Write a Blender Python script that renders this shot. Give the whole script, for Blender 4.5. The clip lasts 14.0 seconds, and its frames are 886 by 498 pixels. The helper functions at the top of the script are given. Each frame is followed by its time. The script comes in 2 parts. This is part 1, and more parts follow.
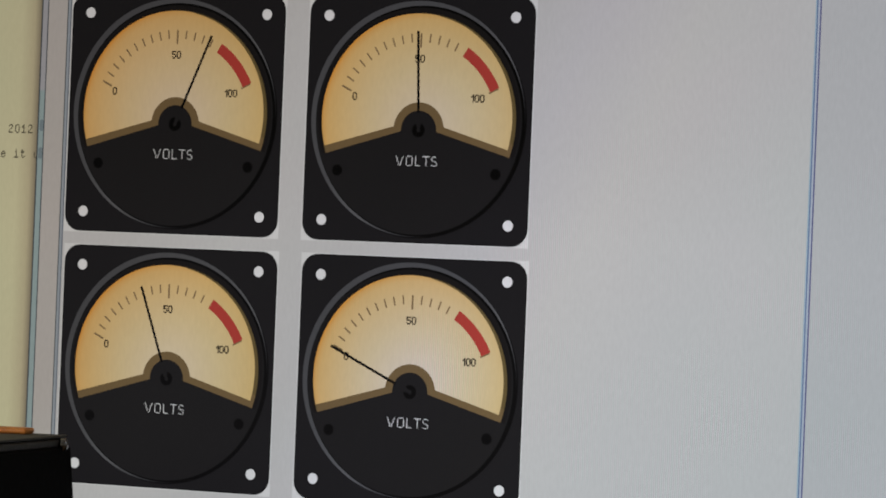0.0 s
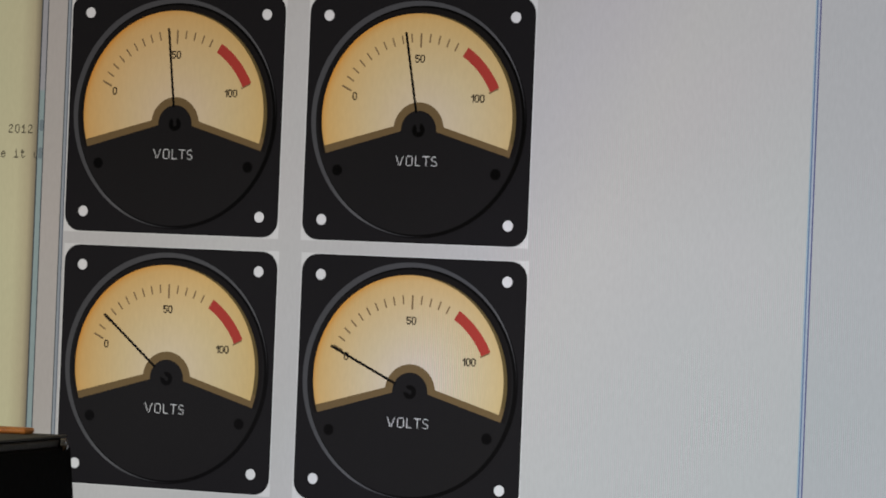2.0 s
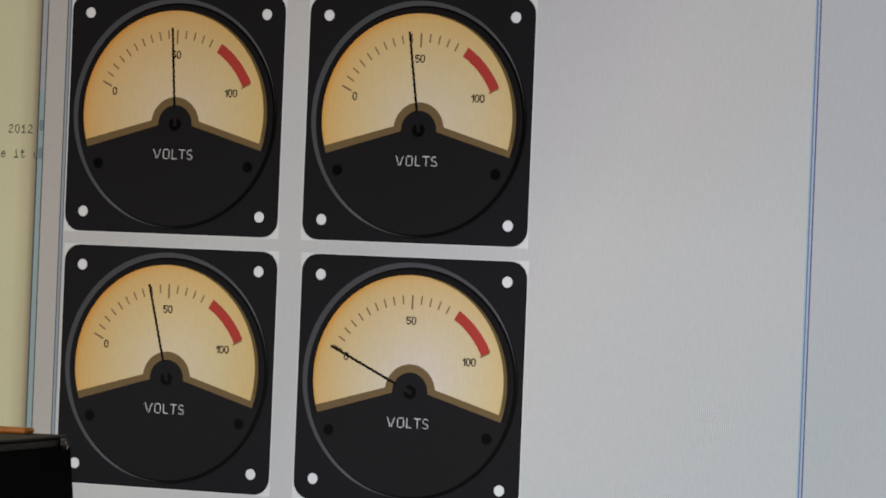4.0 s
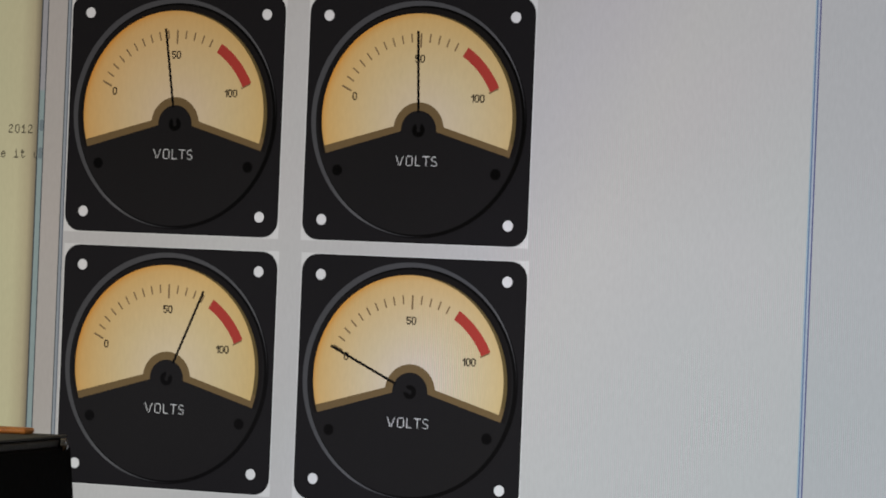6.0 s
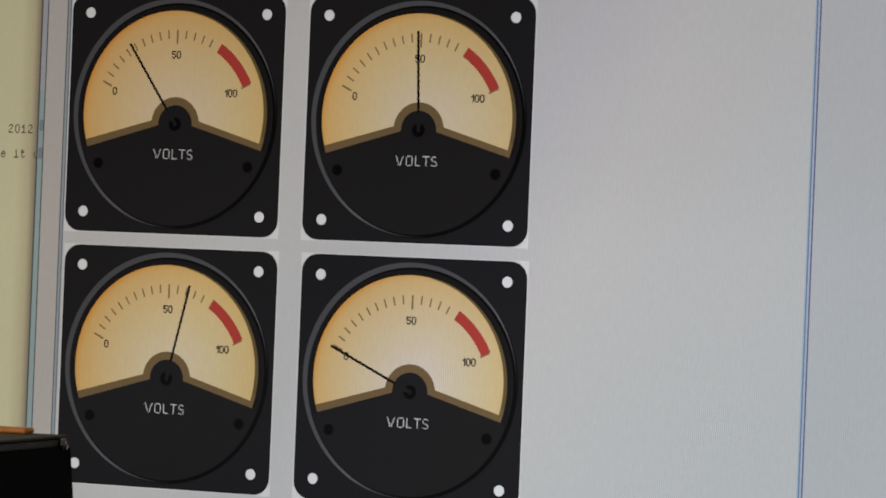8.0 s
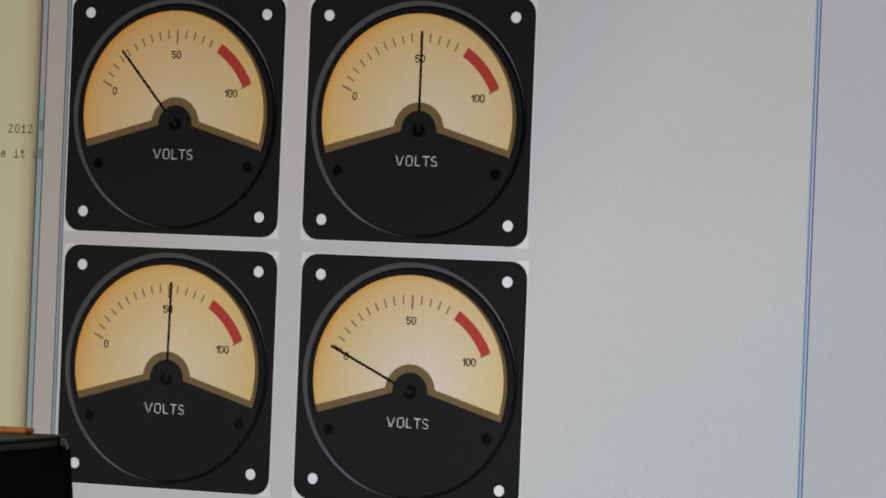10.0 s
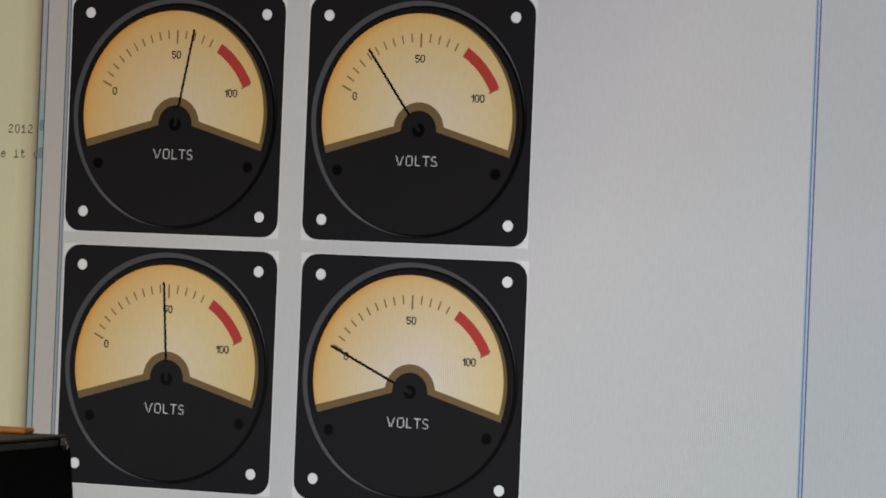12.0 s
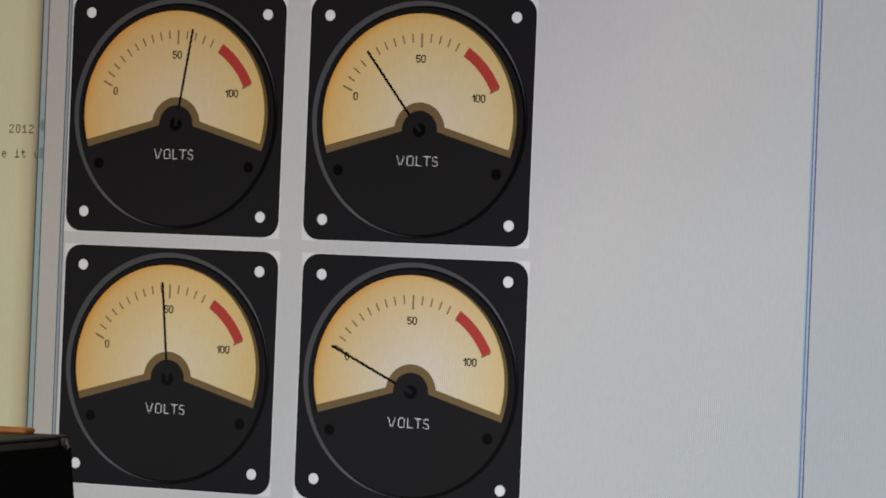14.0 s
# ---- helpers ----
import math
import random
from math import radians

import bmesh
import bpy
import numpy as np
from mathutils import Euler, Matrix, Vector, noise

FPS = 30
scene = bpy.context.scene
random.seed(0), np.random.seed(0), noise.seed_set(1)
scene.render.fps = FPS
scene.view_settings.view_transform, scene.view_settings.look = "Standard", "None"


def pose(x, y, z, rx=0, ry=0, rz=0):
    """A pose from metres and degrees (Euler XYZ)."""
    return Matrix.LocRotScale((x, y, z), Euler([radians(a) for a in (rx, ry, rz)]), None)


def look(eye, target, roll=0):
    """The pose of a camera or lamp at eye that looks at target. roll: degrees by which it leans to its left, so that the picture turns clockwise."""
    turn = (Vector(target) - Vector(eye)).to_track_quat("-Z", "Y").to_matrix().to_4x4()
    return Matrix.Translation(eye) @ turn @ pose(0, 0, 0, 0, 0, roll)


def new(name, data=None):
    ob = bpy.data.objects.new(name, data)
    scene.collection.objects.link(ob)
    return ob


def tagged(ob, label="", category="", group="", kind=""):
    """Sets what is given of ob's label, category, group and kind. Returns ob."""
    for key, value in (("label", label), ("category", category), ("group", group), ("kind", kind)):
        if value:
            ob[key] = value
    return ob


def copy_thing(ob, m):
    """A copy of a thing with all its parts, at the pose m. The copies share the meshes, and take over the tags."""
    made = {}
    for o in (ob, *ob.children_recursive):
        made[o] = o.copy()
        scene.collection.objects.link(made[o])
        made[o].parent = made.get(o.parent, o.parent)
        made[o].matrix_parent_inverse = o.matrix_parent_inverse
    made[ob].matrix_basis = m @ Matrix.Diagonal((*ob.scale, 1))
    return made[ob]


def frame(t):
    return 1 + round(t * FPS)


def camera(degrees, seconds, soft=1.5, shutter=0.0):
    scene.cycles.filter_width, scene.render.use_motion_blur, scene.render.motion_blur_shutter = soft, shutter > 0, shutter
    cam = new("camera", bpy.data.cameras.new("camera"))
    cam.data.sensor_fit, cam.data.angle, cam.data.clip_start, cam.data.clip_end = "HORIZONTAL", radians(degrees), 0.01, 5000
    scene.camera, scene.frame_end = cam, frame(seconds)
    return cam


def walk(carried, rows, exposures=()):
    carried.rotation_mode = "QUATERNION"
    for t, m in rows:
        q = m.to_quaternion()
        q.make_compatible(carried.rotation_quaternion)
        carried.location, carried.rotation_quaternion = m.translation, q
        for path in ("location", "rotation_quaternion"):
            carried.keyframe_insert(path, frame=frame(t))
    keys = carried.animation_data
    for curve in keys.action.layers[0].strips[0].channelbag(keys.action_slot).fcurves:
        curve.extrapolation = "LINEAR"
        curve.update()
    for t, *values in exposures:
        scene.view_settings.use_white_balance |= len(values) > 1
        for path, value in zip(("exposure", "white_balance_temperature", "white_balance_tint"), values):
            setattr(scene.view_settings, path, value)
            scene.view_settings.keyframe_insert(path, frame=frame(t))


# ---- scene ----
# one unit of the on-screen layout (the step from one meter to the next) in metres
U = 0.068
# height of the first meter's centre above the floor
ZC = 0.946
DESK = 0.75

# ---- camera: on a stand, almost still ----
cam = camera(12.663, 14.0, soft=1.9)
EYE = (7.1683 * U, -13.0016 * U, ZC - 0.5095 * U)


def aim(turn):
    """The camera's pose, turned a hair to its left by that many degrees."""
    m = look(EYE, (EYE[0] - 0.42177, EYE[1] + 0.9067, EYE[2] + 0.00325), roll=2.297)
    return Matrix.Translation(EYE) @ pose(0, 0, 0, 0, 0, turn) @ Matrix.Translation([-c for c in EYE]) @ m


walk(cam, [(0.0, aim(0)), (12.0, aim(0)), (13.4, aim(0.003)), (14.0, aim(0.012))])

# ---- world and light ----
world = bpy.data.worlds.new("world")
scene.world = world
world.use_nodes = True
sky = world.node_tree.nodes.new("ShaderNodeTexSky")
sky.sky_type, sky.sun_disc = "NISHITA", False
sky.sun_elevation, sky.sun_rotation = radians(25), radians(200)
world.node_tree.links.new(sky.outputs[0], world.node_tree.nodes["Background"].inputs[0])
world.node_tree.nodes["Background"].inputs[1].default_value = 0.05

# fill lamp added behind the camera, set before an unseen window opening
fill_lamp = bpy.data.lights.new("window_daylight", "AREA")
fill_lamp.shape, fill_lamp.size, fill_lamp.size_y, fill_lamp.energy = "RECTANGLE", 1.3, 1.1, 19.0
fill_lamp.color = (1.0, 0.95, 0.88)
new("window_daylight", fill_lamp).matrix_world = look((-0.7, -3.05, 1.55), (0, 0, 1.0))


# ---- materials ----
def lin(r, g, b):
    """Linear colour of a display value of 0 to 255 a channel."""
    return tuple(((c / 255 + 0.055) / 1.055) ** 2.4 if c > 10 else c / 255 / 12.92 for c in (r, g, b))


def material(name):
    m = bpy.data.materials.new(name)
    m.use_nodes = True
    return m, m.node_tree.nodes, m.node_tree.links, m.node_tree.nodes["Principled BSDF"]


def math_node(nodes, links, op, a, b):
    n = nodes.new("ShaderNodeMath")
    n.operation = op
    for i, v in enumerate((a, b)):
        if isinstance(v, (int, float)):
            n.inputs[i].default_value = v
        else:
            links.new(v, n.inputs[i])
    return n.outputs[0]


def mix_colour(nodes, links, kind, factor, a, b):
    n = nodes.new("ShaderNodeMix")
    n.data_type, n.blend_type = "RGBA", kind
    for i, v in ((0, factor), (6, a), (7, b)):
        if isinstance(v, (int, float)):
            n.inputs[i].default_value = v
        elif isinstance(v, tuple):
            n.inputs[i].default_value = (*v, 1)
        else:
            links.new(v, n.inputs[i])
    return n.outputs[2]


def ramp(nodes, links, value, stops):
    n = nodes.new("ShaderNodeValToRGB")
    links.new(value, n.inputs[0])
    e = n.color_ramp.elements
    while len(e) < len(stops):
        e.new(0.5)
    for el, (p, c) in zip(e, stops):
        el.position, el.color = p, (*c, 1)
    return n.outputs[0]


def finish_display(nodes, links, bsdf, colour, grid=0.02):
    """Let a colour shine as dots of the matte liquid-crystal panel: a viewing-angle falloff painted in by position,
    from warm to cool across and down the panel, a little unevenness, and the fine columns and rows of the dots."""
    place = nodes.new("ShaderNodeNewGeometry").outputs["Position"]
    sep = nodes.new("ShaderNodeSeparateXYZ")
    links.new(place, sep.inputs[0])
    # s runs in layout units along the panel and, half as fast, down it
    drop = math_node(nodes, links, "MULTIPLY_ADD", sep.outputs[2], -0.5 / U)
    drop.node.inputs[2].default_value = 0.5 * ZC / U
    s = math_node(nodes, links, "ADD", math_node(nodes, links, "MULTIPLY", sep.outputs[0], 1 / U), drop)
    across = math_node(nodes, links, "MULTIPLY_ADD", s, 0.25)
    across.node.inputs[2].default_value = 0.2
    tint = ramp(nodes, links, across, VIEW_FALLOFF)
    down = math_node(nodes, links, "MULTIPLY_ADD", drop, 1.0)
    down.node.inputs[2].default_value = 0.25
    tint = mix_colour(nodes, links, "MULTIPLY", 1.0, tint, ramp(nodes, links, down, VIEW_FALLOFF_DOWN))
    noise_node = nodes.new("ShaderNodeTexNoise")
    noise_node.inputs["Scale"].default_value = 14
    noise_node.inputs["Detail"].default_value = 3
    links.new(place, noise_node.inputs["Vector"])
    cloud = math_node(nodes, links, "MULTIPLY_ADD", noise_node.outputs[0], 0.08)
    cloud.node.inputs[2].default_value = 0.96
    rows = None
    for axis, size in ((0, 1.0), (2, 0.35)):
        s = math_node(nodes, links, "SINE", math_node(nodes, links, "MULTIPLY", sep.outputs[axis], 2 * math.pi / 0.00027), 0)
        s = math_node(nodes, links, "MULTIPLY_ADD", s, grid * size)
        s.node.inputs[2].default_value = 1.0
        rows = s if rows is None else math_node(nodes, links, "MULTIPLY", rows, s)
    # a beat of the dot columns, strong in some patches and absent in others, and a fine grain
    sway = nodes.new("ShaderNodeTexNoise")
    sway.inputs["Scale"].default_value, sway.inputs["Detail"].default_value = 110, 3
    links.new(place, sway.inputs["Vector"])
    wavy = math_node(nodes, links, "ADD", sep.outputs[0], math_node(nodes, links, "MULTIPLY", sway.outputs[0], 0.0011))
    beat = math_node(nodes, links, "SINE", math_node(nodes, links, "MULTIPLY", wavy, 2 * math.pi / 0.00049), 0)
    patch = nodes.new("ShaderNodeTexNoise")
    patch.inputs["Scale"].default_value, patch.inputs["Detail"].default_value = 45, 2
    links.new(place, patch.inputs["Vector"])
    where = math_node(nodes, links, "MAXIMUM", math_node(nodes, links, "SUBTRACT", patch.outputs[0], 0.40), 0.0)
    cool = math_node(nodes, links, "MINIMUM", math_node(nodes, links, "MAXIMUM", math_node(nodes, links, "SUBTRACT", across, 0.36), 0.0), 0.25)
    much = math_node(nodes, links, "MULTIPLY", where, math_node(nodes, links, "MULTIPLY", cool, math_node(nodes, links, "MULTIPLY", down, 4.0)))
    beat = math_node(nodes, links, "MULTIPLY_ADD", beat, much)
    beat.node.inputs[2].default_value = 1.0
    grain = nodes.new("ShaderNodeTexNoise")
    grain.inputs["Scale"].default_value, grain.inputs["Detail"].default_value = 1500, 1
    weave = nodes.new("ShaderNodeMapping")
    weave.inputs["Rotation"].default_value = (0, radians(12), 0)
    weave.inputs["Scale"].default_value = (1.0, 1.0, 0.3)
    links.new(place, weave.inputs["Vector"])
    links.new(weave.outputs[0], grain.inputs["Vector"])
    fine = math_node(nodes, links, "MULTIPLY_ADD", grain.outputs[0], 0.11)
    fine.node.inputs[2].default_value = 0.945
    rows = math_node(nodes, links, "MULTIPLY", rows, math_node(nodes, links, "MULTIPLY", beat, fine))
    level = math_node(nodes, links, "MULTIPLY", cloud, rows)
    # colour that drifts a little in wide patches, and fringes where the beat is strong
    drift = nodes.new("ShaderNodeTexNoise")
    drift.inputs["Scale"].default_value, drift.inputs["Detail"].default_value = 38, 1
    links.new(place, drift.inputs["Vector"])
    shift = math_node(nodes, links, "MULTIPLY_ADD", drift.outputs[0], 0.03)
    shift.node.inputs[2].default_value = -0.015
    fringe = math_node(nodes, links, "SINE", math_node(nodes, links, "MULTIPLY", wavy, 2 * math.pi / 0.0012), 0)
    shift = math_node(nodes, links, "ADD", shift, math_node(nodes, links, "MULTIPLY", fringe, math_node(nodes, links, "MULTIPLY", much, 0.2)))
    both = nodes.new("ShaderNodeCombineXYZ")
    for i, sign in ((0, 1.0), (1, -0.5), (2, 0.1)):
        n = math_node(nodes, links, "MULTIPLY_ADD", shift, sign)
        n.node.inputs[2].default_value = 1.0
        links.new(n, both.inputs[i])
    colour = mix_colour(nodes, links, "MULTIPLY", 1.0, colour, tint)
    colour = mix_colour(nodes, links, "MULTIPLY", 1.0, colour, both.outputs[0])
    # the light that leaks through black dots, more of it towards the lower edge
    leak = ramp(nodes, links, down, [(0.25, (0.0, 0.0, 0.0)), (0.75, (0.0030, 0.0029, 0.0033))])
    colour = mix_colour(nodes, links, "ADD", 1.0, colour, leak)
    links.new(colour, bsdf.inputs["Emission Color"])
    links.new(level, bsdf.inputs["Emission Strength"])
    bsdf.inputs["Base Color"].default_value = (0.0015, 0.0015, 0.0015, 1)
    bsdf.inputs["Roughness"].default_value = 0.55
    bsdf.inputs["Specular IOR Level"].default_value = 0.04


# painted viewing-angle falloff: dimmer, warmer towards one upper corner, cooler towards the other side
VIEW_FALLOFF = [(0.0, (0.64, 0.62, 0.585)), (0.2, (0.655, 0.635, 0.60)), (0.32, (0.735, 0.725, 0.705)), (0.45, (0.71, 0.71, 0.71)),
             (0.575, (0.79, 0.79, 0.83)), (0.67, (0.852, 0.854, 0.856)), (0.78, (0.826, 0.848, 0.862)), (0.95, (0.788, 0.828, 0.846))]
VIEW_FALLOFF_DOWN = [(0.05, (0.905, 0.89, 0.895)), (0.30, (0.965, 0.95, 0.955)), (0.47, (1.01, 1.005, 1.01)), (0.85, (1.01, 1.03, 1.04))]


def display(name, rgb, grid=0.02):
    m, nodes, links, bsdf = material(name)
    c = nodes.new("ShaderNodeRGB")
    c.outputs[0].default_value = (*lin(*rgb), 1)
    finish_display(nodes, links, bsdf, c.outputs[0], grid)
    return m


def display_dial():
    """Cream at the heart of the dial, amber towards its rim, more orange on one flank."""
    m, nodes, links, bsdf = material("dial_amber")
    at = nodes.new("ShaderNodeTexCoord").outputs["Object"]
    far = nodes.new("ShaderNodeVectorMath")
    far.operation = "DISTANCE"
    links.new(at, far.inputs[0])
    far.inputs[1].default_value = (0.02 * U, 0, -0.02 * U)
    d = math_node(nodes, links, "DIVIDE", far.outputs["Value"], 0.41 * U)
    base = ramp(nodes, links, d, [(0.12, lin(214, 197, 169)), (0.5, lin(213, 191, 147)), (0.8, lin(213, 182, 127)), (0.93, lin(212, 175, 114)), (0.975, lin(211, 165, 97)), (1.0, lin(213, 150, 68))])
    sep = nodes.new("ShaderNodeSeparateXYZ")
    links.new(at, sep.inputs[0])
    side = math_node(nodes, links, "MULTIPLY_ADD", sep.outputs[0], 1.25 / U)
    side.node.inputs[2].default_value = 0.5
    flank = ramp(nodes, links, side, [(0.0, (1.03, 0.99, 0.92)), (0.25, (1, 1, 1)), (0.6, (1, 1, 1)), (1.0, (0.96, 1.0, 0.97))])
    # viewing-angle tint painted in by position: the amber turns from orange to yellow
    spot = nodes.new("ShaderNodeSeparateXYZ")
    links.new(nodes.new("ShaderNodeNewGeometry").outputs["Position"], spot.inputs[0])
    slant = math_node(nodes, links, "SUBTRACT", spot.outputs[0], math_node(nodes, links, "MULTIPLY", math_node(nodes, links, "SUBTRACT", spot.outputs[2], ZC), 0.6))
    slant = math_node(nodes, links, "MULTIPLY_ADD", slant, 0.4 / U)
    slant.node.inputs[2].default_value = 0.2
    turn = ramp(nodes, links, slant, [(0.1, (1.0, 0.97, 0.96)), (0.45, (1.0, 1.0, 1.0)), (0.6, (1.0, 1.015, 1.05)), (0.85, (0.985, 1.045, 1.25))])
    base = mix_colour(nodes, links, "MULTIPLY", 1.0, base, flank)
    finish_display(nodes, links, bsdf, mix_colour(nodes, links, "MULTIPLY", 1.0, base, turn))
    return m


def display_ring():
    """The drawn rim: grey on the upper flank that the drawn light meets, black on the other."""
    m, nodes, links, bsdf = material("ring_grey")
    at = nodes.new("ShaderNodeTexCoord").outputs["Object"]
    turn = nodes.new("ShaderNodeVectorMath")
    turn.operation = "DOT_PRODUCT"
    links.new(at, turn.inputs[0])
    turn.inputs[1].default_value = (-0.7 / (0.86 * U), 0, 0.7 / (0.86 * U))
    f = math_node(nodes, links, "ADD", turn.outputs["Value"], 0.5)
    c = ramp(nodes, links, f, [(0.12, lin(8, 8, 9)), (0.22, lin(56, 56, 59)), (0.40, lin(92, 92, 95)), (0.6, lin(78, 78, 81)), (0.95, lin(74, 74, 77))])
    finish_display(nodes, links, bsdf, c)
    return m


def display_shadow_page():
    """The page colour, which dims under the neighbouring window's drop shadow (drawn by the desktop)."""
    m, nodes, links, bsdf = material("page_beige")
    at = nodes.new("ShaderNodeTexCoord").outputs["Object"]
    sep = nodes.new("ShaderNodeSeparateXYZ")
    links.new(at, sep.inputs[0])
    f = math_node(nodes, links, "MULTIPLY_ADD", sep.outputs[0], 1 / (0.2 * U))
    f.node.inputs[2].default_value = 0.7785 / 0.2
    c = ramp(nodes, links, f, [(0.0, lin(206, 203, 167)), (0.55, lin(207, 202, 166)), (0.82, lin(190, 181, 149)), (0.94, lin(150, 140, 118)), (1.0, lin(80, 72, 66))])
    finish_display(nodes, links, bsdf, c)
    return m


def surface(name, rgb, rough, grain, bump, metal=0.0, spread=0.25):
    m, nodes, links, bsdf = material(name)
    at = nodes.new("ShaderNodeTexCoord").outputs["Object"]
    big, small = nodes.new("ShaderNodeTexNoise"), nodes.new("ShaderNodeTexNoise")
    for n, s in ((big, grain / 9), (small, grain)):
        n.inputs["Scale"].default_value, n.inputs["Detail"].default_value = s, 4
        links.new(at, n.inputs["Vector"])
    both = math_node(nodes, links, "ADD", math_node(nodes, links, "MULTIPLY", big.outputs[0], 0.6), math_node(nodes, links, "MULTIPLY", small.outputs[0], 0.4))
    c = ramp(nodes, links, both, [(0.3, tuple(v * (1 - spread) for v in rgb)), (0.7, tuple(min(1, v * (1 + spread)) for v in rgb))])
    links.new(c, bsdf.inputs["Base Color"])
    r = math_node(nodes, links, "MULTIPLY_ADD", small.outputs[0], 0.2)
    r.node.inputs[2].default_value = rough - 0.1
    links.new(r, bsdf.inputs["Roughness"])
    bsdf.inputs["Metallic"].default_value = metal
    b = nodes.new("ShaderNodeBump")
    b.inputs["Strength"].default_value, b.inputs["Distance"].default_value = bump, 0.001
    links.new(small.outputs[0], b.inputs["Height"])
    links.new(b.outputs[0], bsdf.inputs["Normal"])
    return m


PANEL = display("panel_grey", (193, 192, 192))
# one margin grey in two tones; the viewing-angle tint is in the colour
MARGIN = display("margin_grey", (184, 179, 175))
MARGIN_FAR = display("far_margin_grey", (185, 185, 187))
WHITE = display("corner_white", (214, 214, 214))
PLATE = display("plate_black", (27, 26, 28))
FACE_BLACK = display("meter_black", (28, 27, 28))
DEEP = display("deep_black", (1, 1, 1))
HOLE = display("hole_white", (222, 222, 224))
BROWN = display("border_brown", (112, 92, 62))
OLIVE = display("dial_olive", (98, 83, 51))
RED = display("arc_red", (172, 62, 54))
TICK = display("tick_brown", (127, 105, 75))
INK = display("ink_black", (22, 16, 13))
NEEDLE = display("needle_black", (2, 2, 2))
LETTER = display("letter_white", (238, 238, 240))
TYPE = display("type_grey", (84, 80, 66))
GLASS_TOP = display("glass_pale", (166, 166, 171))
GLASS_LOW = display("glass_teal", (150, 168, 169))
GLASS_SMUDGE = display("glass_smudge", (122, 136, 142))
EDGE_DARK = display("edge_slate", (62, 71, 77))
EDGE_BLUE = display("edge_blue", (100, 120, 154))
EDGE_PURPLE = display("edge_purple_blue", (90, 92, 132))
EDGE_PALE = display("edge_pale_blue", (152, 160, 168))
EDGE_SOFT = display("edge_soft_grey", (104, 112, 122))
EDGE_LIGHT = display("edge_light_blue", (176, 182, 196))
EDGE_TEAL = display("edge_teal_blue", (158, 178, 192))
RECESS = display("recess_black", (22, 20, 20))
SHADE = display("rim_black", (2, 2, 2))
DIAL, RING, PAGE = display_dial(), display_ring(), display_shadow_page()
BLACK_PLASTIC = surface("black_plastic", (0.0038, 0.0036, 0.003), 0.6, 900, 0.2)
CASE_BLACK = surface("case_black", (0.0006, 0.0006, 0.001), 0.7, 600, 0.05)
CASE_BLACK.node_tree.nodes["Principled BSDF"].inputs["Specular IOR Level"].default_value = 0.03
GLINT_METAL = surface("glint_metal", (0.24, 0.24, 0.235), 0.16, 400, 0.05, metal=1.0, spread=0.08)
ORANGE = surface("orange_plastic", (1.0, 0.31, 0.06), 0.5, 500, 0.2)
OAK = surface("desk_wood", (0.24, 0.15, 0.08), 0.5, 60, 0.4)
PLASTER = surface("wall_plaster", (0.62, 0.58, 0.52), 0.9, 40, 0.3, spread=0.05)
CARPET = surface("floor_carpet", (0.16, 0.15, 0.14), 0.95, 300, 0.8)
PAINT = surface("white_paint", (0.78, 0.77, 0.74), 0.5, 80, 0.15, spread=0.04)


# ---- builders ----
# height of one layer step of the drawn things over the screen
LAYER = 4e-5

def mesh_object(name, bm, mat):
    bmesh.ops.recalc_face_normals(bm, faces=bm.faces)
    data = bpy.data.meshes.new(name)
    bm.to_mesh(data)
    bm.free()
    data.materials.append(mat)
    return new(name, data)


def part(name, bm, mat, parent, label=""):
    ob = mesh_object(name, bm, mat)
    ob.parent = parent
    return tagged(ob, label)


def slab(points, low, high):
    """A flat prism over a closed outline in layout units; low and high are its heights over the screen in layer steps."""
    bm = bmesh.new()
    back = [bm.verts.new((x * U, -low * LAYER, z * U)) for x, z in points]
    front = [bm.verts.new((x * U, -high * LAYER, z * U)) for x, z in points]
    bm.faces.new(front)
    bm.faces.new(back[::-1])
    for i in range(len(points)):
        j = (i + 1) % len(points)
        bm.faces.new((back[i], back[j], front[j], front[i]))
    return bm


def band(outer, inner, low, high, closed=True):
    """A flat prism between two outlines of equally many points."""
    bm = bmesh.new()
    rings = [[bm.verts.new((x * U, -h * LAYER, z * U)) for x, z in line] for line in (outer, inner) for h in (low, high)]
    ob, of, ib, inf = rings
    n = len(outer)
    for i in range(n if closed else n - 1):
        j = (i + 1) % n
        bm.faces.new((of[i], of[j], inf[j], inf[i]))
        bm.faces.new((ob[i], ib[i], ib[j], ob[j]))
        bm.faces.new((ob[i], ob[j], of[j], of[i]))
        bm.faces.new((ib[i], inf[i], inf[j], ib[j]))
    if not closed:
        for i in (0, n - 1):
            bm.faces.new((ob[i], of[i], inf[i], ib[i]))
    return bm


def rect(x0, z0, x1, z1):
    return [(x0, z0), (x1, z0), (x1, z1), (x0, z1)]


def arc(r, a0, a1, n, cx=0.0, cz=0.0):
    """Points on a circle; degrees run clockwise from straight up."""
    return [(cx + r * math.sin(radians(a0 + (a1 - a0) * i / (n - 1))), cz + r * math.cos(radians(a0 + (a1 - a0) * i / (n - 1)))) for i in range(n)]


def circle(r, n, cx=0.0, cz=0.0):
    return arc(r, 0, 360, n + 1, cx, cz)[:-1]


def rounded(hw, hh, r, n=7):
    out = []
    for sx, sz, a in ((1, 1, 0), (1, -1, 90), (-1, -1, 180), (-1, 1, 270)):
        out += arc(r, a, a + 90, n, sx * (hw - r), sz * (hh - r))
    return out


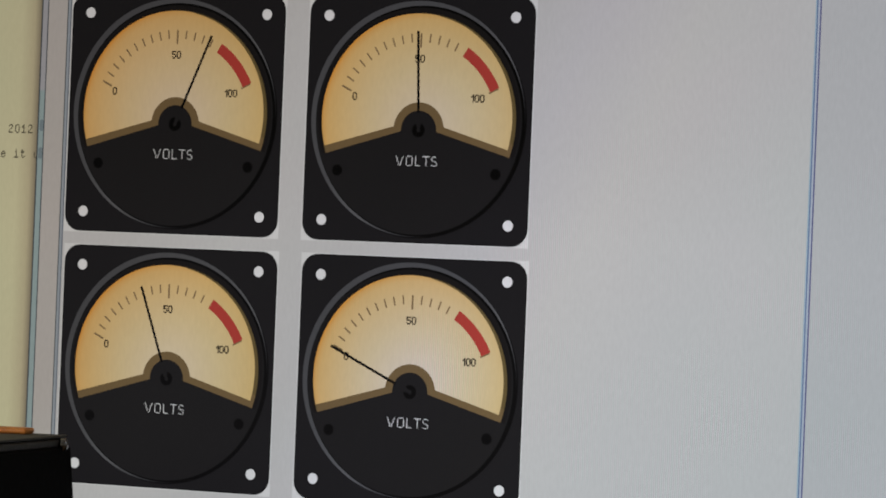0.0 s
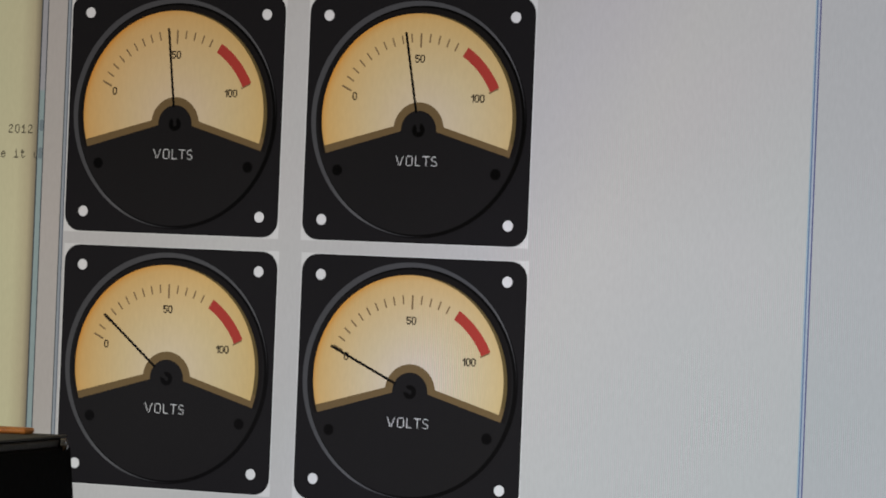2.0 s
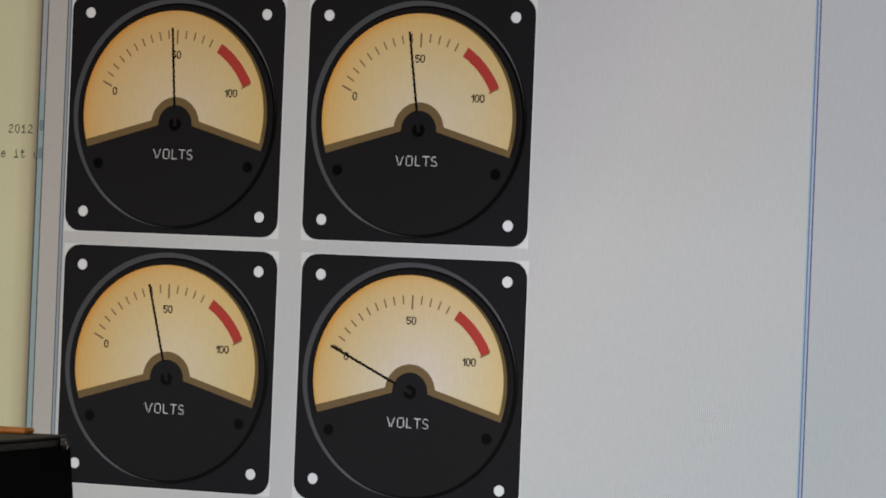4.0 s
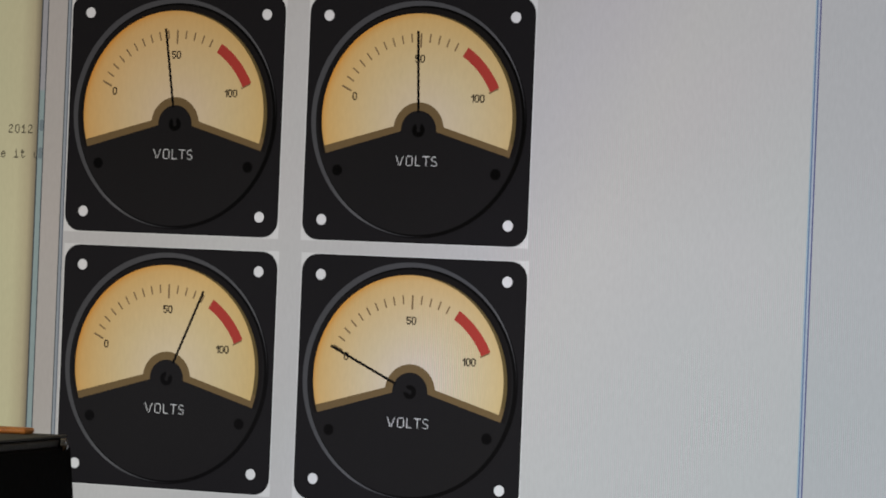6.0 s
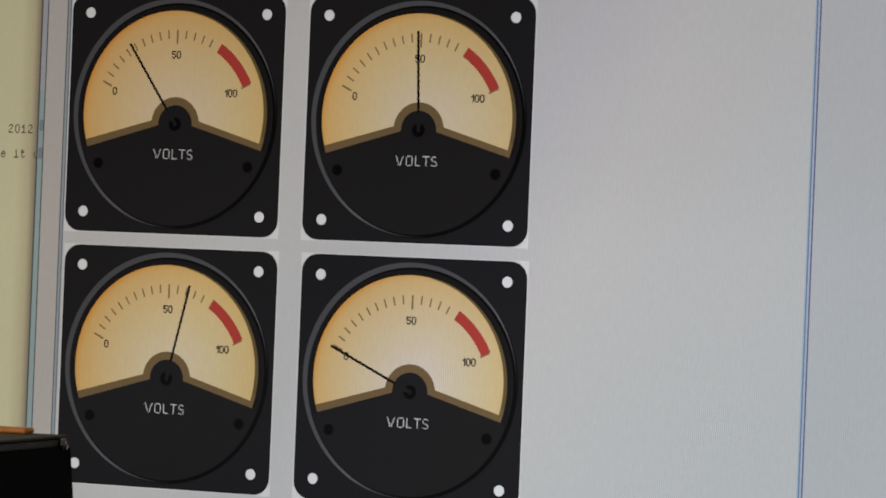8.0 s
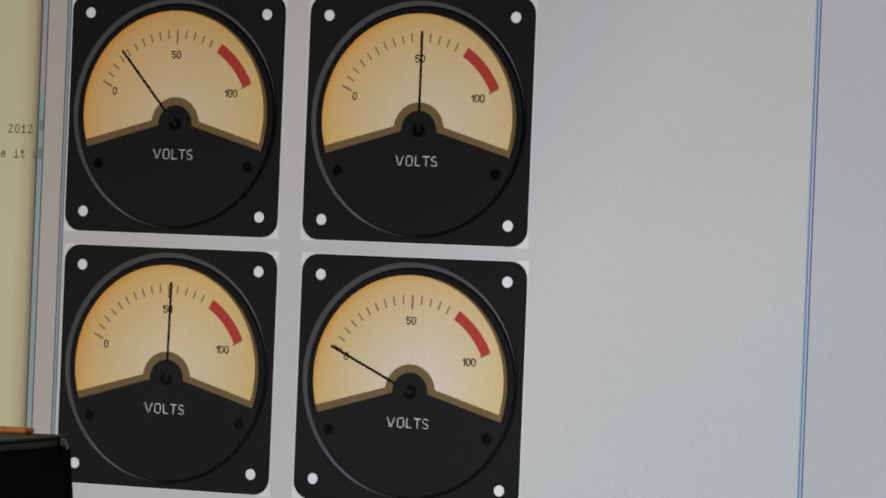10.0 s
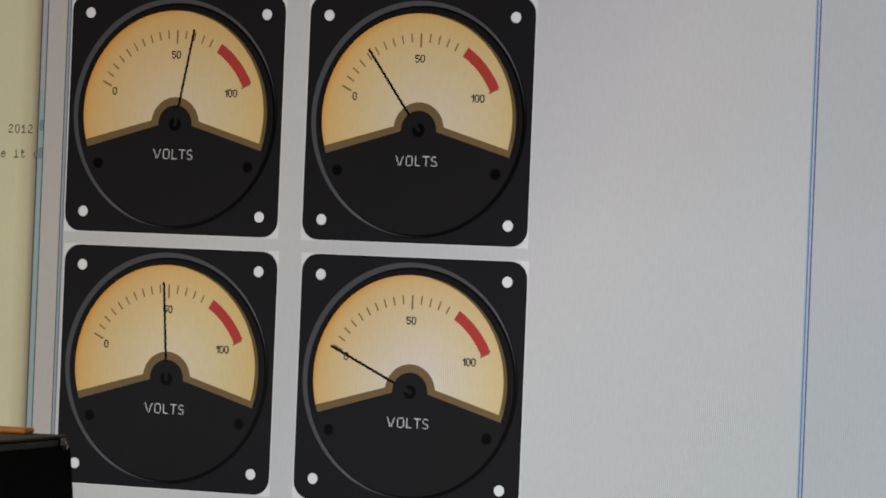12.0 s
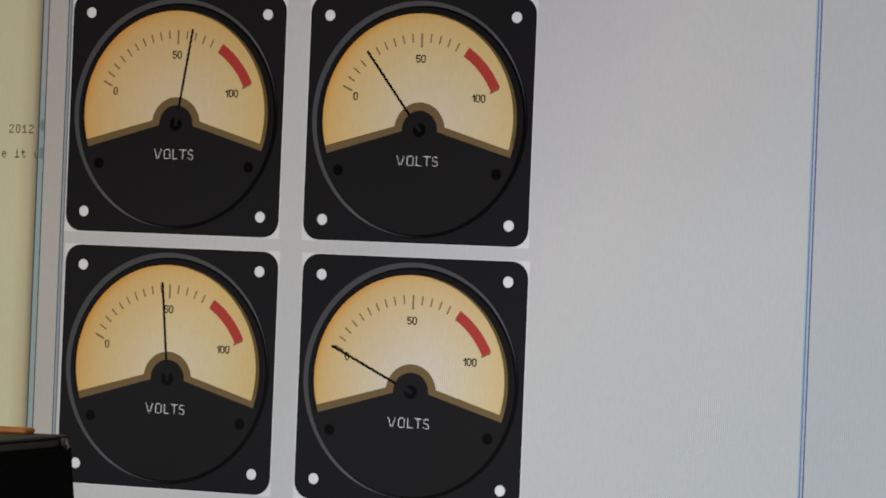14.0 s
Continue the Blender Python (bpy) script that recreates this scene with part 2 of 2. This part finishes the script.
# letters of the screen's own dot face, a mark for each lit dot
GLYPHS = {
    "V": "#.....#|#.....#|.#...#.|.#...#.|.#...#.|..#.#..|..#.#..|..#.#..|...#...",
    "O": ".####.|#....#|#....#|#....#|#....#|#....#|#....#|#....#|.####.",
    "L": "#....|#....|#....|#....|#....|#....|#....|#....|#####",
    "T": "#######|...#...|...#...|...#...|...#...|...#...|...#...|...#...|...#...",
    "S": ".###.|#...#|#....|#....|.###.|....#|....#|#...#|.###.",
    "0": ".###.|#...#|#...#|#...#|#...#|#...#|#...#|.###.",
    "1": "..#|.##|#.#|..#|..#|..#|..#|..#",
    "one": "..#..|.##..|#.#..|..#..|..#..|..#..|..#..|#####",
    "2": ".###.|#...#|....#|...#.|..#..|.#...|#....|#####",
    "e": ".....|.....|.###.|#...#|#####|#....|#...#|.###.",
    "i": "..#..|.....|.##..|..#..|..#..|..#..|..#..|#####",
    "t": ".#...|.#...|####.|.#...|.#...|.#...|.#..#|..##.",
    "u": ".....|.....|#...#|#...#|#...#|#...#|#..##|.##.#",
    "5": "#####|#....|#....|####.|....#|....#|#...#|.###.",
}
# pairs that stand wider or closer than one dot
KERNING = {"VO": 2, "OL": 2, "LT": 1}


def dot_writing(name, text, wide, tall, x, z, low, high, mat, parent, ink=4, label=""):
    """Writing in the dot face, centred at x, z in layout units; ink is the stroke's width in quarters of a dot."""
    starts, at = [], 0
    for i, ch in enumerate(text):
        starts.append(at)
        at += len(GLYPHS[ch].split("|")[0]) + KERNING.get("".join(text[i:i + 2]), 1)
    total = at - 1
    bm = bmesh.new()
    for start, ch in zip(starts, text):
        lines = GLYPHS[ch].split("|")
        lit = {(r, c) for r, line in enumerate(lines) for c in range(len(line)) if line[c] == "#"}
        cells = set()
        for r, c in lit:
            down = 4 if any((r + 1, c + k) in lit for k in (-1, 0, 1)) else ink
            cells |= {(4 * r + i, 4 * c + k) for i in range(down) for k in range(ink)}
            if (r, c + 1) in lit:
                cells |= {(4 * r + i, 4 * c + k) for i in range(ink) for k in range(4)}
        for r, c in sorted(cells):
            if (r, c - 1) in cells:
                continue
            end = c
            while (r, end) in cells:
                end += 1
            x0, x1 = (x + (start + v / 4 - total / 2) * wide for v in (c, end))
            z1 = z + (len(lines) / 2 - r / 4) * tall
            z0 = z1 - tall / 4
            corners = [bm.verts.new((px * U, -h * LAYER, pz * U)) for h in (low, high) for px, pz in ((x0, z0), (x1, z0), (x1, z1), (x0, z1))]
            bm.faces.new(corners[4:])
            for k in range(4):
                bm.faces.new((corners[k], corners[(k + 1) % 4], corners[4 + (k + 1) % 4], corners[4 + k]))
    return part(name, bm, mat, parent, label)


def box(x0, y0, z0, x1, y1, z1, bevel=0.0, segments=3):
    bm = bmesh.new()
    bmesh.ops.create_cube(bm, size=1)
    for v in bm.verts:
        v.co = ((x0 + x1) / 2 + v.co.x * (x1 - x0), (y0 + y1) / 2 + v.co.y * (y1 - y0), (z0 + z1) / 2 + v.co.z * (z1 - z0))
    if bevel:
        bmesh.ops.bevel(bm, geom=bm.edges[:], offset=bevel, segments=segments, affect="EDGES", profile=0.5)
    return bm


def setting(name, bm, mat, label, category):
    return tagged(mesh_object(name, bm, mat), label, category, kind="structure")


# ---- the room ----
setting("floor", box(-2.2, -3.2, -0.1, 2.6, 0.75, 0.0), CARPET, "dark grey carpet floor of the room", "floor")
setting("ceiling", box(-2.2, -3.2, 2.5, 2.6, 0.75, 2.6), PAINT, "white painted ceiling of the room", "ceiling")
setting("wall_north", box(-2.2, 0.6, 0.0, 2.6, 0.75, 2.5), PLASTER, "plain plaster wall behind the desk", "wall")
setting("wall_west", box(-2.35, -3.2, 0.0, -2.2, 0.75, 2.5), PLASTER, "plain plaster side wall", "wall")
setting("wall_east", box(2.6, -3.2, 0.0, 2.75, 0.75, 2.5), PLASTER, "plain plaster side wall", "wall")
# unseen wall; its opening is added to go with the fill lamp
south = setting("wall_south", box(-2.35, -3.35, 0.0, 2.75, -3.2, 0.95), PLASTER, "unseen plaster wall, window opening added for the fill lamp", "wall")
part("wall_above", box(-2.35, -3.35, 2.15, 2.75, -3.2, 2.5), PLASTER, south)
part("wall_beside", box(-2.35, -3.35, 0.95, -1.4, -3.2, 2.15), PLASTER, south)
part("wall_beside", box(0.0, -3.35, 0.95, 2.75, -3.2, 2.15), PLASTER, south)


def build_desk():
    desk = tagged(new("desk"), "brown wooden desk under the monitor", "desk")
    part("desktop", box(-0.9, -0.42, DESK - 0.03, 1.1, 0.5, DESK, 0.004, 2), OAK, desk)
    for x in (-0.86, 1.02):
        for y in (-0.38, 0.42):
            part("leg", box(x, y, 0, x + 0.04, y + 0.04, DESK - 0.03, 0.003, 1), OAK, desk)


build_desk()

# ---- the monitor ----
SCREEN = (-2.6, -1.75, 5.0, 3.0)


def build_monitor():
    mon = tagged(new("computer_monitor"), "flat-panel computer monitor with a lit matte screen, black casing", "monitor")
    mon.location = (1.2 * U, 0, DESK)
    x0, z0, x1, z1 = SCREEN
    a, b = (x0 - 1.2) * U, (x1 - 1.2) * U
    lo, hi = ZC + z0 * U - DESK, ZC + z1 * U - DESK
    part("housing", box(a - 0.016, 0.012, lo - 0.018, b + 0.016, 0.055, hi + 0.016, 0.006), BLACK_PLASTIC, mon)
    part("bezel", box(a - 0.018, -0.004, lo - 0.020, b + 0.018, 0.0115, lo - 0.001, 0.002), BLACK_PLASTIC, mon)
    part("bezel", box(a - 0.018, -0.004, hi + 0.001, b + 0.018, 0.0115, hi + 0.018, 0.002), BLACK_PLASTIC, mon)
    part("bezel", box(a - 0.018, -0.004, lo - 0.001, a - 0.001, 0.0115, hi + 0.001, 0.002), BLACK_PLASTIC, mon)
    part("bezel", box(b + 0.001, -0.004, lo - 0.001, b + 0.018, 0.0115, hi + 0.001, 0.002), BLACK_PLASTIC, mon)
    part("screen", box(a, 0.0, lo, b, 0.010, hi), MARGIN_FAR, mon, "matte liquid-crystal screen, lit pale grey")
    part("stand_neck", box(-0.035, 0.056, 0.012, 0.035, 0.09, lo + 0.13, 0.004), BLACK_PLASTIC, mon)
    part("stand_base", box(-0.13, -0.03, 0.0, 0.13, 0.16, 0.013, 0.004), BLACK_PLASTIC, mon)


build_monitor()

# ---- what the screen shows: a page of text behind, a program's window in front ----
def on_screen(name, label, category, x=0.0, z=0.0, group=""):
    ob = tagged(new(name), label, category, group)
    ob.location = (x * U, 0, ZC + z * U)
    return ob


def build_page():
    page = on_screen("text_window", "beige text window shown on the screen, dim typewriter letters", "window")
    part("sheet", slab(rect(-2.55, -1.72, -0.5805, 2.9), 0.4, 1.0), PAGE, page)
    step = 0.0286
    lines = ((-0.7020, -0.0695, ("2", "0", "one", "2")), (-0.7310, -0.1635, ("e", None, "i", "t", None, "u")))
    for x, z, letters in lines:
        for i, letter in enumerate(letters):
            if letter:
                dot_writing("letter", [letter], 0.0037, 0.0040, x + i * step, z, 1.0, 1.2, TYPE, page, 5)


def build_program_window():
    win = on_screen("program_window", "program window on the screen with a glassy frame and blue rules", "window")
    part("frame_glass", slab(rect(-0.5815, 0.077, -0.5585, 2.9), 1.2, 1.8), GLASS_TOP, win, "pale see-through strip of the frame")
    low = part("frame_glass", slab(rect(-0.5815, -1.72, -0.5585, 0.077), 1.2, 1.8), GLASS_LOW, win, "teal see-through strip of the frame")
    part("smudge", slab(rounded(0.010, 0.022, 0.009, 4), 1.9, 2.0), GLASS_SMUDGE, low).location = (-0.5670 * U, 0, -0.16 * U)
    part("smudge", slab(rounded(0.009, 0.022, 0.008, 4), 1.9, 2.0), GLASS_SMUDGE, low).location = (-0.5675 * U, 0, -0.055 * U)
    part("rule", slab(rect(-0.5848, -1.72, -0.5800, 2.9), 1.9, 2.2), EDGE_DARK, win, "slate line along the frame")
    part("rule", slab(rect(-0.5592, -1.72, -0.5550, 2.9), 1.9, 2.2), EDGE_DARK, win, "slate line along the frame")
    part("margin", slab(rect(-0.5552, -1.72, -0.4725, 2.9), 1.2, 1.8), MARGIN, win, "warm grey margin")
    part("rule", slab(rect(-0.4735, -1.72, -0.4695, 2.9), 1.9, 2.3), EDGE_DARK, win, "slate line beside the meters")
    part("rule", slab(rect(-0.4695, -1.72, -0.4605, 2.9), 1.9, 2.2), EDGE_PALE, win, "pale blue line beside the meters")
    part("rule", slab(rect(-0.4605, -1.72, -0.4555, 2.9), 1.9, 2.3), EDGE_SOFT, win, "grey-blue line beside the meters")
    part("panel", slab(rect(-0.4590, -1.72, 2.5060, 2.9), 1.2, 1.8), PANEL, win, "blank light grey panel")
    part("rule", slab(rect(2.5000, -1.72, 2.5048, 2.9), 1.9, 2.1), EDGE_TEAL, win, "pale teal line along the blank panel")
    part("rule", slab(rect(2.5048, -1.72, 2.5098, 2.9), 1.9, 2.2), EDGE_BLUE, win, "blue line along the blank panel")
    part("rule", slab(rect(2.5098, -1.72, 2.5164, 2.9), 1.9, 2.1), EDGE_LIGHT, win, "pale line along the blank panel")
    part("rule", slab(rect(2.5164, -1.72, 2.5218, 2.9), 1.9, 2.2), EDGE_PURPLE, win, "purple-blue line along the blank panel")
    part("margin", slab(rect(2.5215, -1.72, 4.95, 2.9), 1.2, 1.8), MARGIN_FAR, win, "cool grey margin")


build_page()
build_program_window()

# ---- the four meters ----
# the middle of the scale, and the hub a little below it
PIVOT = (0.002, -0.034)
HUB = (0.005, -0.0385)
STEP_Z = 0.9443
SWEEP = 64.0


def leg_line(x, lift):
    return HUB[1] - 0.003 - math.tan(radians(15.7)) * (abs(x) - 0.066) + lift


def dial_outline(r, hub, lift, cx=0.0, cz=0.0):
    """The fan of the dial: the round top, and a lower edge that rises to the hub and curves round it."""
    def foot(side):
        return next(a for a in range(60, 150) if cz + r * math.cos(radians(a)) < leg_line(cx + side * r * math.sin(radians(a)), lift))

    h = next(h for h in range(60, 150) if HUB[1] + hub * math.cos(radians(h)) < leg_line(hub * math.sin(radians(h)), lift))
    return arc(r, -foot(-1), foot(1), 61, cx, cz) + arc(hub, h, -h, 33, HUB[0], HUB[1])


def tick(value, r0, r1, half):
    a = radians(-SWEEP + value * SWEEP / 50)
    s, c = math.sin(a), math.cos(a)
    return [(PIVOT[0] + r * s + w * c, PIVOT[1] + r * c - w * s) for r, w in ((r0, -half), (r1, -half), (r1, half), (r0, half))]


def build_meter():
    meter = on_screen("volt_meter", "round black volt meter with an amber dial, shown on the screen", "meter", group="volt meters on the screen")
    part("backing", slab(rect(-0.4540, -0.4500, 0.4540, 0.4500), 2.0, 2.6), WHITE, meter, "white corners round the plate")
    part("plate_edge", slab(rounded(0.4498, 0.4465, 0.064), 2.6, 3.0), DEEP, meter, "black outline of the plate")
    part("plate", slab(rounded(0.4468, 0.4437, 0.062), 3.0, 3.2), PLATE, meter)
    for x in (-0.3722, 0.3722):
        for z in (-0.3722, 0.3722):
            part("bolt_hole", slab(circle(0.0199, 24, x, z), 3.2, 3.5), HOLE, meter, "white round bolt hole")
    part("rim_shade", slab(circle(0.4260, 96, 0.004, -0.003), 3.2, 3.4), SHADE, meter, "black shade along the rim")
    part("rim", slab(circle(0.4265, 96, -0.003, 0.002), 3.4, 3.6), RING, meter, "grey rim, thick on the lit flank, gone on the other")
    part("rim_inside", slab(circle(0.4165, 96, 0.0065, -0.0055), 3.6, 3.7), SHADE, meter, "black inner edge of the rim")
    part("cover", slab(circle(0.4095, 96, 0.0020, -0.0065), 3.7, 3.8), FACE_BLACK, meter)
    part("dial_recess", slab(dial_outline(0.4035, 0.0705, 0.0, 0.0020, -0.0010), 3.8, 3.9), RECESS, meter, "black recess round the dial")
    part("dial_border", slab(dial_outline(0.3870, 0.0705, 0.0, 0.0010, -0.0035), 3.9, 4.0), BROWN, meter, "brown border of the dial")
    dial = part("dial", slab(dial_outline(0.3800, 0.1005, 0.026, -0.0060, 0.0025), 4.0, 4.1), DIAL, meter, "amber dial paling to cream at its heart")
    # the rim's shade on the dial, drawn as an olive crescent
    part("dial_shade", band(arc(0.3870, 12, 102, 25, 0.0010, -0.0035), arc(0.3790, 12, 102, 25, -0.0055, 0.0020), 4.1, 4.2, closed=False), OLIVE, dial, "dark olive shade drawn along the dial edge")
    for v in range(0, 75, 5):
        main = v in (0, 50)
        part("tick", slab(tick(v, 0.293 if v == 50 else 0.303 if v == 0 else 0.313, 0.345, 0.0036 if main else 0.0029), 4.1, 4.4), TICK, dial)
    part("tick", slab(tick(100.2, 0.306, 0.346, 0.0035), 4.1, 4.3), TICK, dial)
    red0, red1 = -SWEEP + 75.3 * SWEEP / 50, SWEEP
    part("red_arc", band(arc(0.351, red0, red1, 17, *PIVOT), arc(0.312, red0, red1, 17, *PIVOT), 4.1, 4.5, closed=False), RED, dial, "red arc of the scale")
    for text, x, z in (("0", -0.256, 0.080), ("50", 0.000, 0.219), ("100", 0.235, 0.080)):
        dot_writing("numeral", text, 0.0034, 0.0034, x - 0.0008, z + 0.0008, 4.1, 4.4, INK, dial, 6)
    dot_writing("word", "VOLTS", 0.0046, 0.0042, 0.002, -0.151, 3.8, 4.1, LETTER, meter, 2, "thin white word VOLTS")
    for x in (-0.3155, 0.3155):
        part("screw", slab(circle(0.0205, 20, x, -0.1905), 3.8, 4.1), DEEP, meter, "black round screw")
    part("hub", slab(circle(0.0690, 40, *HUB), 4.5, 4.9), FACE_BLACK, meter, "black round hub")
    # drawn dot by dot, so its flanks are stepped
    steps = [(0.064 + 0.2945 * i / 25, 0.0005 if i % 2 else -0.0005) for i in range(26)]
    flank = [(x, r) for (r0, w), (r1, _) in zip(steps, steps[1:]) for x, r in ((w, r0), (w, r1))]
    needle = part("needle", slab([(0.0048 + x, r) for x, r in flank] + [(-0.0048 + x, r) for x, r in flank[::-1]], 5.0, 5.3), NEEDLE, meter, "thin black needle with stepped flanks")
    needle.location = (HUB[0] * U, 0, HUB[1] * U)
    part("knob", band(arc(0.0255, 24, 336, 30), arc(0.0075, 40, 320, 30), 4.9, 5.2, closed=False), DEEP, needle, "black pivot knob with a slot")
    return meter


meter = build_meter()
METERS = [meter] + [copy_thing(meter, Matrix.Translation((x * U, 0, ZC + z * U))) for x, z in ((1, 0), (0.007, -STEP_Z), (1.007, -STEP_Z))]
tagged(METERS[3], "round black volt meter, needle resting on zero, shown on the screen")


# ---- in front of the screen ----
def build_case():
    """A black box on the desk; its far upper corner shows before the screen."""
    case = tagged(new("black_case"), "glossy black plastic box with a lid seam, on the desk", "box")
    case.matrix_world = pose(CORNER[0], CORNER[1], DESK, 0, 0, 9)
    top = CORNER[2] - DESK
    bm = box(-0.11, -0.15, 0.0, 0.0, 0.0, top - 0.0027, 0.0005)
    for v in bm.verts:
        flare = 0.09 * (top - v.co.z)
        v.co.x += flare if v.co.x > -0.05 else -flare
        v.co.y += flare * 0.4 if v.co.y > -0.07 else -flare
    part("body", bm, CASE_BLACK, case)
    part("lid", box(-0.1095, -0.1495, top - 0.0006, -0.0006, -0.0005, top, 0.0002, 2), BLACK_PLASTIC, case, "thin black lid")
    part("seam", box(-0.1085, -0.1485, top - 0.0009, -0.0016, -0.0015, top - 0.0006), CASE_BLACK, case)
    part("collar", box(-0.1095, -0.1495, top - 0.0027, -0.0004, -0.0003, top - 0.0009, 0.0004, 2), BLACK_PLASTIC, case)
    # shiny ball added for the glint on the box's rounded corner
    bm = bmesh.new()
    bmesh.ops.create_uvsphere(bm, u_segments=16, v_segments=10, radius=0.0015)
    for v in bm.verts:
        v.co.z *= 1.05
        v.co += Vector((0.0001, -0.0050, top - 0.0022))
    part("stud", bm, GLINT_METAL, case, "small shiny dark ball for the glint on the corner")
    return case


def build_strip():
    """An orange strip that lies along the far edge of the case."""
    bm = box(-0.0300, -0.003, 0.0, 0.0, 0.003, 0.0014, 0.0007, 4)
    strip = tagged(mesh_object("orange_strip", bm, ORANGE), "bright orange plastic strip with rounded edges, on the black box", "strip")
    strip.matrix_world = pose(CORNER[0] - 0.0074, CORNER[1] - 0.006, CORNER[2], 0, 0, 9)
    return strip


CORNER = (0.0084, -0.06, 0.8667)
build_case()
build_strip()


# ---- what moves: the needles jump three times a second or so ----
def motions():
    readings = (
        (23.1, -20.4, 5.2, -4.6, -18.9, -18.9, -8.5, -6.5, -10.4, -14.5, 4.8, 25.1, 20, 8, -4, -10, -2, -8, -4.6, 4.8, -8.5, -14.5, -10.4, -10.4, -40.4, -14.5, -16.4, -34.3, -40.4, -32, -26, -38, -34, -30, -41, -46.4, -38.6, -14.5, 25.1, 12.8, 10.8, -2.6, 9.2),
        (-2.5, -6.5, -16.1, -12.8, -4.7, -6.5, -8.7, -10.2, -4.7, -2.5, -8.7, -2.5, 2, -4, -8, -5, -14, -22, -29.8, -10.2, -2.5, -8.7, -8.7, -8.7, -6.5, -10.2, -8.7, -2.5, -6.5, -6, -2, 1, -6, -9, 0, -4.7, -2.5, -16.2, -22.0, -22.0, -36.1, -30.1, -37.9),
        (-19.6, -47.6, -58.5, -50.0, -45.3, -47.6, -47.6, -50.0, -43.8, -41.7, -50.0, -31.4, -20, -12, -14, -6, 2, -3, 0.1, 21.0, 23.4, 17.5, 19.0, 23.4, 23.4, 29.4, 29.4, 13.5, 3.6, 8, 14, 10, 2, -4, 1, -1.8, 13.5, 0.1, 4.0, -11.8, -4.1, 7.5, -5.6),
    )
    for which, angles in zip(METERS, readings):
        needle = next(c for c in which.children if c.name.startswith("needle"))
        rows = []
        for k, a in enumerate(angles):
            m = pose(HUB[0] * U, 0, HUB[1] * U, 0, a, 0)
            begin = 0.0 if k == 0 else 0.0667 + 0.3 * (k - 1)
            end = 14.0 if k == len(angles) - 1 else 0.0333 + 0.3 * k
            rows += [(begin, m), (end, m)]
        walk(needle, rows)
    rest = next(c for c in METERS[3].children if c.name.startswith("needle"))
    m = pose(HUB[0] * U, 0, HUB[1] * U, 0, -64.7, 0)
    walk(rest, [(0.0, m), (14.0, m)])


motions()
